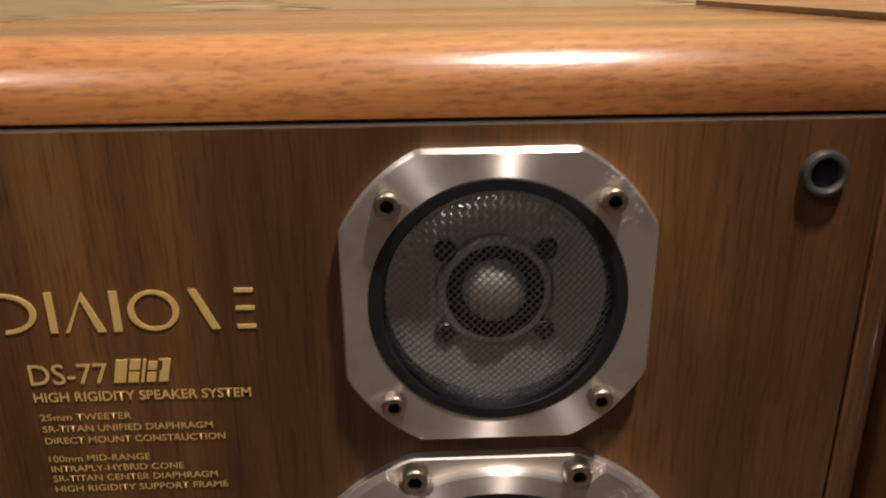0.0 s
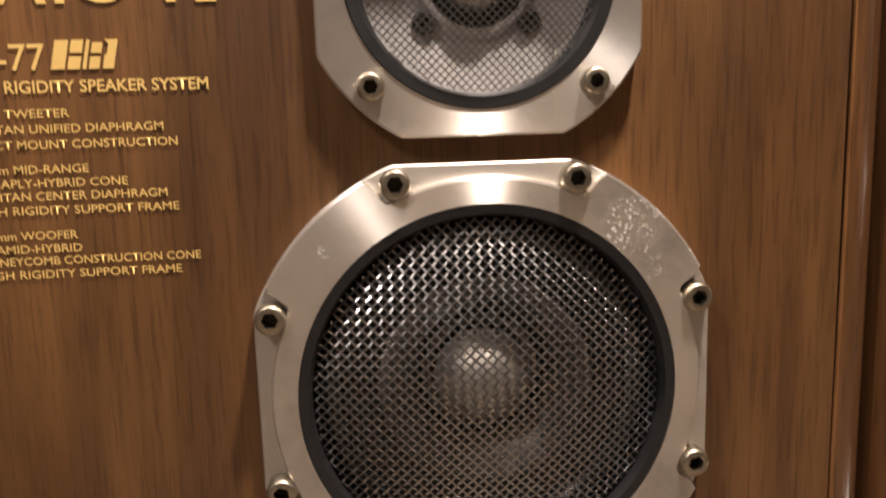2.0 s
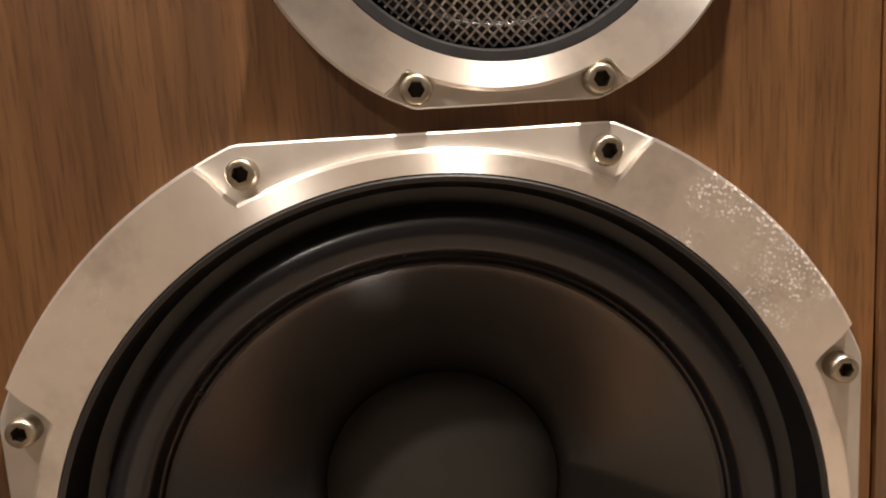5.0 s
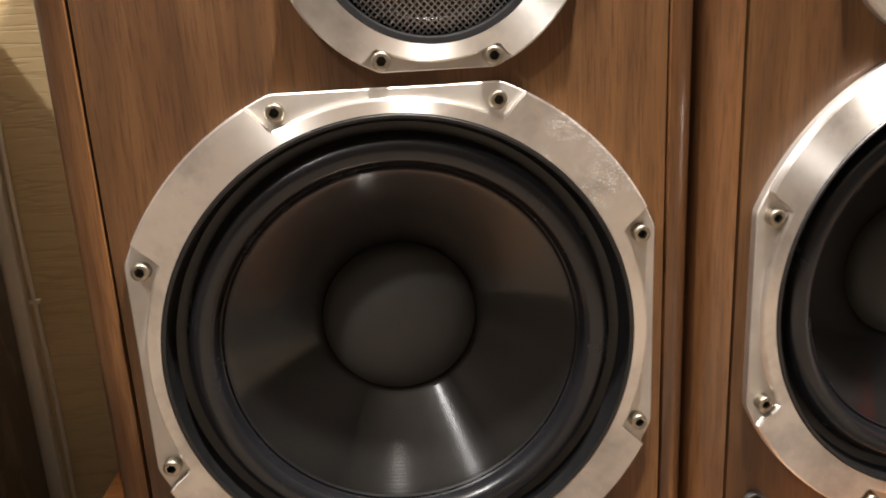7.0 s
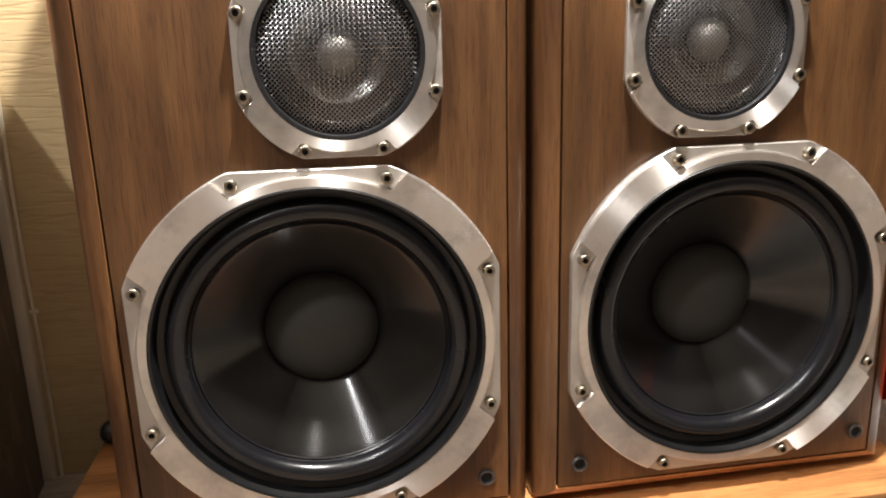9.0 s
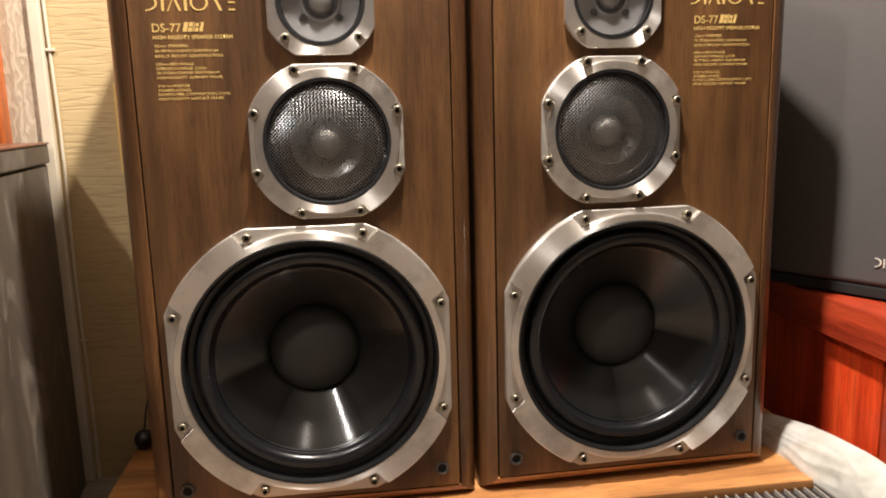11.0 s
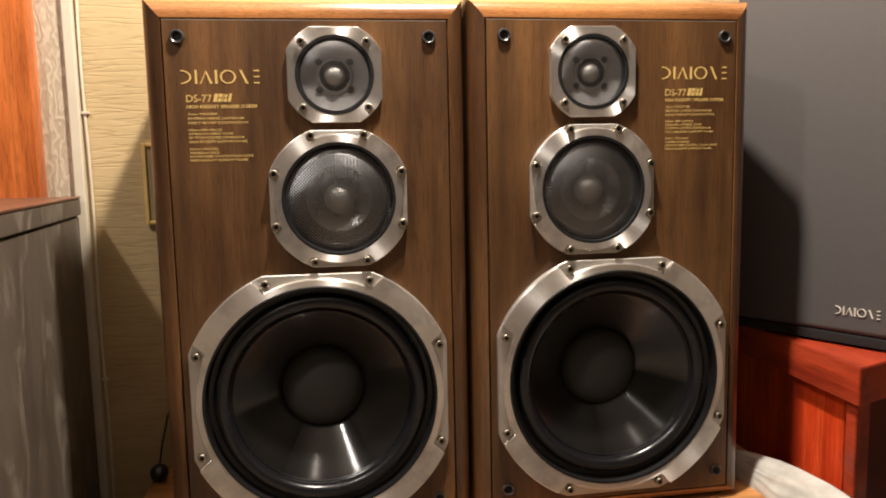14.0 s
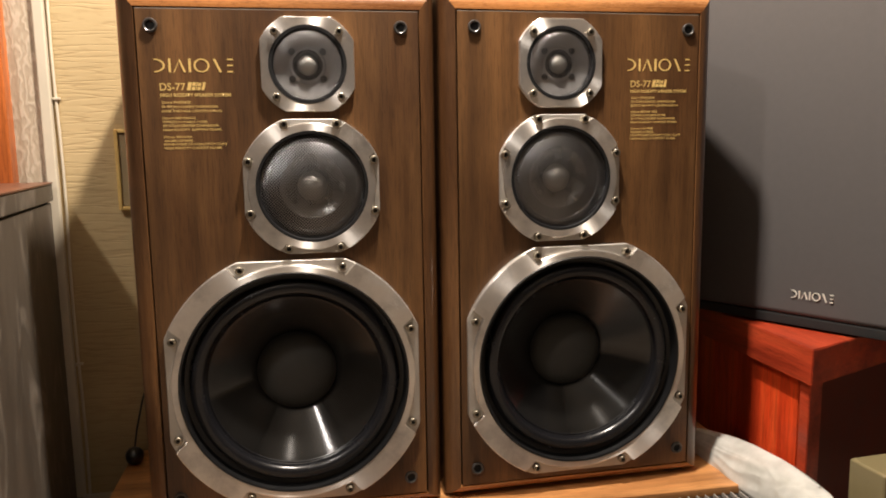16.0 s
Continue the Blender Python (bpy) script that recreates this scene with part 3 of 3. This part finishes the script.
def print_block(speaker, x):
    maker_mark(speaker, x - 0.006, 0.5440, 0.0945, 0.0165)
    lettering("DS-77", x, 0.5222, 0.0302, 0.0092, speaker)
    # slanted gold block with the letters HR left open in it
    w, h, z, lean = 0.0208, 0.0098, 0.5222, 0.0022

    def slab(u0, u1, v0, v1, u2=None, u3=None):
        u2, u3 = u0 if u2 is None else u2, u1 if u3 is None else u3
        return [(x + 0.0316 + w * u + lean * v, z + h * v) for u, v in ((u0, v0), (u1, v0), (u3, v1), (u2, v1))]
    shapes = [slab(0, 0.215, 0, 1), slab(0.26, 0.455, 0, 0.44), slab(0.26, 0.455, 0.56, 1), slab(0.50, 0.555, 0, 1),
              slab(0.60, 0.765, 0, 0.42), slab(0.60, 0.765, 0.54, 0.90), slab(0.825, 1.0, 0, 0.46), slab(0.825, 1.0, 0.46, 0.52, 0.86, 1.0),
              slab(0.86, 1.0, 0.52, 0.86), slab(0.86, 1.0, 0.86, 1.0, 0.78, 1.0)]
    badge = part("series_badge", polygon_prism(shapes[:1], 0.0004), GOLD, speaker, "gold slanted badge with open letters", 0)
    for shape in shapes[1:]:
        part("badge_shape", polygon_prism([shape], 0.0004), GOLD, badge, smooth=0)
    lettering("HIGH RIGIDITY SPEAKER SYSTEM", x, 0.5146, 0.0838, 0.0042, speaker, GOLD, 0.018)
    for words, z, width in LINES:
        lettering(words, x + 0.0008, 0.5062 - (0.5062 - z) * 0.957, width * 1.055, 0.0030, speaker)


def baffle_mesh(side):
    """The front board with its three round cut-outs, bevelled pale at the rim."""
    bm = bmesh.new()
    x0, x1, z0, z1 = -widths(side, -1)[0] + 0.0012, widths(side, 1)[0] - 0.0012, BAFFLE_BOTTOM + 0.0012, BAFFLE_TOP - 0.0012
    outer = [bm.verts.new(p) for p in ((x0, 0, z0), (x1, 0, z0), (x1, 0, z1), (x0, 0, z1))]
    edges = [bm.edges.new((outer[k], outer[(k + 1) % 4])) for k in range(4)]
    holes = []
    for (cx, cz), r in ((TWEETER, 0.0470), (MID, 0.0700), (WOOFER, 0.1480)):
        ring = [bm.verts.new((cx * side + r * math.cos(2 * math.pi * k / 64), 0, cz + r * math.sin(2 * math.pi * k / 64))) for k in range(64)]
        edges += [bm.edges.new((ring[k], ring[(k + 1) % 64])) for k in range(64)]
        holes.append(ring)
    bmesh.ops.triangle_fill(bm, edges=edges, use_beauty=True, use_dissolve=False)
    faces = bm.faces[:]
    for f in faces:
        c = f.calc_center_median()
        for (cx, cz), r in ((TWEETER, 0.0470), (MID, 0.0700), (WOOFER, 0.1480)):
            if f.is_valid and math.hypot(c.x - cx * side, c.z - cz) < r * 0.97:
                bm.faces.remove(f)
                break
    back = bmesh.ops.extrude_face_region(bm, geom=bm.faces[:])
    for v in back["geom"]:
        if isinstance(v, bmesh.types.BMVert):
            v.co.y = 0.020
    return bm


def loudspeaker(m, side, label):
    speaker = new("loudspeaker")
    speaker.matrix_world = m
    tagged(speaker, label, "loudspeaker", "pair of loudspeakers")
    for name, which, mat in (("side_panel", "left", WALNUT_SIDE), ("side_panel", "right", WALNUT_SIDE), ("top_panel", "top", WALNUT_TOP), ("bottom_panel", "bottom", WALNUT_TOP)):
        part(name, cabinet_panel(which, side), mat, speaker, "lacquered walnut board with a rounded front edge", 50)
    part("baffle", baffle_mesh(side), WALNUT, speaker, "walnut veneer front board with straight grain", 0)
    part("back_panel", block(-widths(side, -1)[1] + 0.004, widths(side, 1)[1] - 0.004, DEPTH - 0.010, DEPTH - 0.001, BOARD_Z + 0.004, TOP_Z - 0.004), DARK_BODY, speaker)
    part("baffle_rim", block(-widths(side, -1)[0] + 0.0011, widths(side, 1)[0] - 0.0011, 0.0006, 0.012, BAFFLE_TOP - 0.0011, BAFFLE_TOP), RIM, speaker, "thin pale line along the front board's upper edge", 0)
    tweeter(speaker, side)
    midrange(speaker, side)
    woofer(speaker, side)
    for x, z in ((-0.153, 0.600), (0.153, 0.600), (-0.154, -0.009), (0.154, -0.009)):
        grille_socket(speaker, x, z)
    if m.translation.z > 0.001:
        for x in (-0.16, 0.16):
            for y in (0.03, 0.24):
                part("foot", block(x - 0.015, x + 0.015, y - 0.012, y + 0.012, BOARD_Z - 0.003, BOARD_Z), RUBBER, speaker, "thin dark pad")
    print_block(speaker, -0.1462 if side > 0 else 0.0688)
    return speaker


# ---- the room ----
WALL_Y = 0.290


def setting(name, bm, material, label, category):
    return tagged(link(name, bm, material, None, "", 0), label, category, "", "structure")


setting("floor", block(-2.2, 1.7, -2.7, WALL_Y + 0.1, FLOOR_Z - 0.05, FLOOR_Z), FLOOR_MAT, "brown woven matting under the board", "floor")
# ceiling is out of view, added to close the room and return light
setting("ceiling", block(-2.2, 1.7, -2.7, WALL_Y + 0.1, 2.28, 2.33), PLASTER, "unseen plain ceiling, added to bounce light", "ceiling")
setting("wall_north", block(-2.2, 1.7, WALL_Y, WALL_Y + 0.1, FLOOR_Z, 2.28), WALLPAPER, "cream wallpaper with embossed horizontal ripples", "wall")
# three walls out of view, kept dark to cut fill and shape reflections
setting("wall_south", block(-2.3, 1.8, -2.8, -2.7, FLOOR_Z, 2.28), DIM_WALL, "unseen wall behind the viewer, added dark to limit bounce light", "wall")
setting("wall_west", block(-2.3, -2.2, -2.7, WALL_Y + 0.1, FLOOR_Z, 2.28), DIM_WALL, "unseen side wall, added dark to limit bounce light", "wall")
setting("wall_east", block(1.7, 1.8, -2.7, WALL_Y + 0.1, FLOOR_Z, 2.28), DIM_WALL, "unseen side wall, added dark to limit bounce light", "wall")
setting("trim", block(-0.3720, -0.3560, WALL_Y - 0.012, WALL_Y, FLOOR_Z, 2.28, 0.002), WHITE_TRIM, "white painted strip covering the wallpaper's edge", "trim")
setting("wallpaper_strip", block(-0.4140, -0.3720, WALL_Y - 0.004, WALL_Y, FLOOR_Z, 2.28), BROCADE, "grey scroll-patterned wallpaper beside the white strip", "wallpaper")
setting("pillar", block(-0.56, -0.4140, WALL_Y - 0.030, WALL_Y, FLOOR_Z, 2.28, 0.003), POST_WOOD, "orange varnished wooden pillar against the wall", "pillar")

cord = tagged(new("cord"), "thin cream cord clipped to the papered wall", "cord")
cord.location = (-0.350, WALL_Y - 0.003, 0.0)
pts = [(0.0015 * math.sin(k * 0.9), 0, FLOOR_Z + k * 0.06) for k in range(40)]
part("cord_run", tube(pts, 0.0022), WHITE_TRIM, cord)
for z in (0.530, 0.105):
    part("clip", block(-0.005, 0.006, -0.004, 0.003, z - 0.002, z + 0.002, 0.0008), WHITE_TRIM, cord, "small cable clip")

plaque = tagged(new("wall_plaque"), "tan plaque with a gold rim on the wall", "plaque")
plaque.location = (-0.205, WALL_Y, 0.418)
part("panel", block(-0.058, 0.058, -0.007, 0, -0.058, 0.058, 0.001), PLAQUE_FACE, plaque, "faded tan face")
for a, b, c, d in ((-0.064, -0.058, -0.064, 0.064), (0.058, 0.064, -0.064, 0.064), (-0.058, 0.058, 0.058, 0.064), (-0.058, 0.058, -0.064, -0.058)):
    part("rim", block(a, b, -0.011, 0, c, d, 0.0015), GOLD, plaque, "gold painted rim")

# ---- the board and what stands on and round it ----
shelf = tagged(new("board"), "orange varnished wooden board under the loudspeakers", "board")
part("plank", block(-0.274, 0.700, -0.042, 0.285, BOARD_Z - 0.014, BOARD_Z, 0.002), BOARD_WOOD, shelf)
for x in (-0.225, 0.15, 0.57):
    part("batten", block(x - 0.03, x + 0.03, -0.02, 0.27, FLOOR_Z, BOARD_Z - 0.014, 0.002), BOARD_WOOD, shelf)

loudspeaker(pose(0, 0, 0), 1, "walnut three-way loudspeaker with aluminium-framed drivers, text beside the tweeter")
loudspeaker(pose(0.4036, 0.0053, 0.003, 0, 0, 1.36), -1, "walnut three-way loudspeaker, mirror-image layout, turned slightly inwards")

# grey loudspeaker on a red stand
GREY_M = pose(0.734, 0.146, 0.158, 0, 0, -60)


def grey_loudspeaker():
    ob = tagged(new("covered_loudspeaker"), "black loudspeaker with a grey cloth grille on a red stand", "loudspeaker")
    ob.matrix_world = GREY_M
    part("cabinet", block(-0.090, 0.400, 0.012, 0.30, 0.0, 0.78, 0.004), DARK_BODY, ob, "black vinyl cabinet")
    part("grille", block(-0.078, 0.385, -0.012, 0.011, 0.016, 0.76, 0.009, 4), GREY_CLOTH, ob, "grey cloth grille panel with rounded edges")
    part("plinth", block(-0.090, 0.400, -0.010, 0.011, 0.0, 0.0155, 0.002, 2), HOLE, ob, "black lower edge")
    maker_mark(ob, 0.096, 0.045, 0.064, 0.0125, "emblem", CHROME, 0.002, 0.0122)
    return ob


grey_loudspeaker()

stand = tagged(new("loudspeaker_stand"), "red-stained wooden stand with a thick top", "stand")
stand.matrix_world = pose(0.723, -0.066, FLOOR_Z, 0, 0, 0)
H = 0.154 - FLOOR_Z


def slanted_block(x0, x1, y0, y1, slope, z0, z1):
    """A board whose front runs back by slope as x grows."""
    bm = bmesh.new()
    low = [bm.verts.new((x, y, z0)) for x, y in ((x0, y0 + slope * x0), (x1, y0 + slope * x1), (x1, y1), (x0, y1))]
    high = [bm.verts.new((v.co.x, v.co.y, z1)) for v in low]
    bm.faces.new(low)
    bm.faces.new(high)
    for k in range(4):
        j = (k + 1) % 4
        bm.faces.new((low[k], low[j], high[j], high[k]))
    bmesh.ops.bevel(bm, geom=bm.edges[:], offset=0.0015, segments=2, affect="EDGES")
    return bm


part("top_board", slanted_block(0, 0.50, 0, 0.42, 0.42, H - 0.054, H), RED_TOP, stand, "thick red stained top board")
part("corner_post", slanted_block(0.008, 0.039, 0.010, 0.036, 0.42, 0, H - 0.0545), RED_TOP, stand)
part("side_panel", block(0.016, 0.034, 0.049, 0.40, 0, H - 0.054), RED_WOOD, stand, "bright red side panel with wood grain")
# near-black filler paints the shade inside the gap between post and panel
part("gap_shade", block(0.028, 0.040, 0.0365, 0.0485, 0, H - 0.0545), DARK_BODY, stand, "dark filler standing in for shade in the open gap")
# the front's shade is put into this panel's darker red
part("front_panel", slanted_block(0.0415, 0.47, 0.016, 0.24, 0.42, 0, H - 0.0545), DARK_RED, stand, "red front panel with its shade in the colour")
part("side_panel", block(0.472, 0.49, 0.242, 0.400, 0, H - 0.054), RED_WOOD, stand)

# old cabinet at the other side
old = tagged(new("old_cabinet"), "old loudspeaker cabinet with a worn grey side and brown top", "cabinet")
old.matrix_world = pose(-0.361, 0.272, FLOOR_Z, 0, 0, 6)
HC = 0.402 - FLOOR_Z
part("body", block(-0.335, -0.004, -0.655, -0.004, 0.0, HC - 0.032, 0.002), BOX_SIDE, old, "worn grey vinyl with pale scuffs")
part("top_rail", block(-0.340, -0.0010, -0.660, -0.001, HC - 0.0290, HC - 0.0035, 0.002), BOX_SIDE, old, "scuffed grey edge of the top")
part("top_panel", block(-0.341, 0.0, -0.661, 0.0, HC - 0.0032, HC, 0.001), BOX_TOP, old, "brown vinyl top")
part("shadow_gap", block(-0.330, -0.008, -0.650, -0.008, HC - 0.0318, HC - 0.0292), DARK_BODY, old)

# dark plug and its lead
plug = tagged(new("plug"), "dark round plug with a thin lead on the board", "plug")
plug.location = (-0.262, 0.228, BOARD_Z + 0.014)
part("head", lathe([(0.0, -0.014), (0.009, -0.013), (0.0135, -0.006), (0.014, 0.0), (0.0115, 0.008), (0.006, 0.0125), (0.0, 0.0135)], 28), BLACK_PLASTIC, plug, "shiny black head")
part("lead", tube([(0.0, 0.006, 0.010), (0.004, 0.012, 0.04), (0.014, 0.02, 0.085), (0.028, 0.028, 0.125), (0.05, 0.035, 0.16)], 0.0016), BLACK_PLASTIC, plug, "thin dark lead")


def plastic_bag():
    """A slack bag of milky film over a soft beige filling."""
    ob = tagged(new("plastic_bag"), "slack milky plastic bag between board and red stand", "bag")
    ob.matrix_world = pose(0.662, 0.020, BOARD_Z - 0.002, -4, 0, 5)

    def lump(sx, sy, sz, rough, seed, steps):
        bm = bmesh.new()
        bmesh.ops.create_icosphere(bm, subdivisions=steps, radius=1.0)
        for v in bm.verts:
            p = v.co.copy()
            bend = noise.noise(p * 1.7 + Vector((seed, 4, 1))) * 0.6
            fold = abs(noise.noise(Vector((p.x * 1.0 + bend, p.y * 0.7 + bend, p.z * 0.9)) + Vector((seed, 1, 2))))
            crease = abs(noise.noise(Vector((p.x * 2.6 - bend, p.y * 2.4 + bend * 2, p.z * 2.6)) + Vector((2, seed, 5))))
            k = 1 + rough * (0.6 - 2.2 * fold) + rough * (0.35 - 1.4 * crease)
            taper = 0.86 - 0.30 * p.y
            v.co = Vector((p.x * k * sx * taper, p.y * sy * (1 + 0.12 * crease), max(p.z, -0.30) * k * sz * taper))
        return bm
    part("film", lump(0.038, 0.205, 0.050, 0.085, 3.0, 6), FILM, ob, "milky translucent film", 180)
    part("filling", lump(0.024, 0.100, 0.024, 0.25, 8.0, 4), BEIGE_PLASTIC, ob, "soft beige filling", 180).location = (0, -0.075, 0)
    return ob


plastic_bag()

# slatted rack on the floor before the board
rack = tagged(new("slatted_rack"), "dark rack with thin pale slats before the board", "rack")
rack.location = (0.30, -0.115, FLOOR_Z)
part("tray", block(-0.30, 0.36, -0.065, 0.070, 0.0, 0.060, 0.002), DARK_BODY, rack)
for k in range(48):
    slat = part("slat", block(-0.0011, 0.0011, -0.062, 0.064, 0.060, 0.066, 0.0006), RIM, rack, "pale slat")
    slat.location = (-0.290 + k * 0.0134, 0, 0)

# small beige device before the stand
device = tagged(new("beige_device"), "small beige plastic box before the red stand", "box")
device.matrix_world = pose(0.734, -0.200, FLOOR_Z, 0, 0, 4)
part("shell", block(0, 0.20, 0, 0.06, 0, 0.145, 0.004, 3), BEIGE_PLASTIC, device)
part("label_bar", block(0.05, 0.075, -0.001, 0.002, 0.112, 0.119), DARK_BODY, device, "unreadable dark label bar")
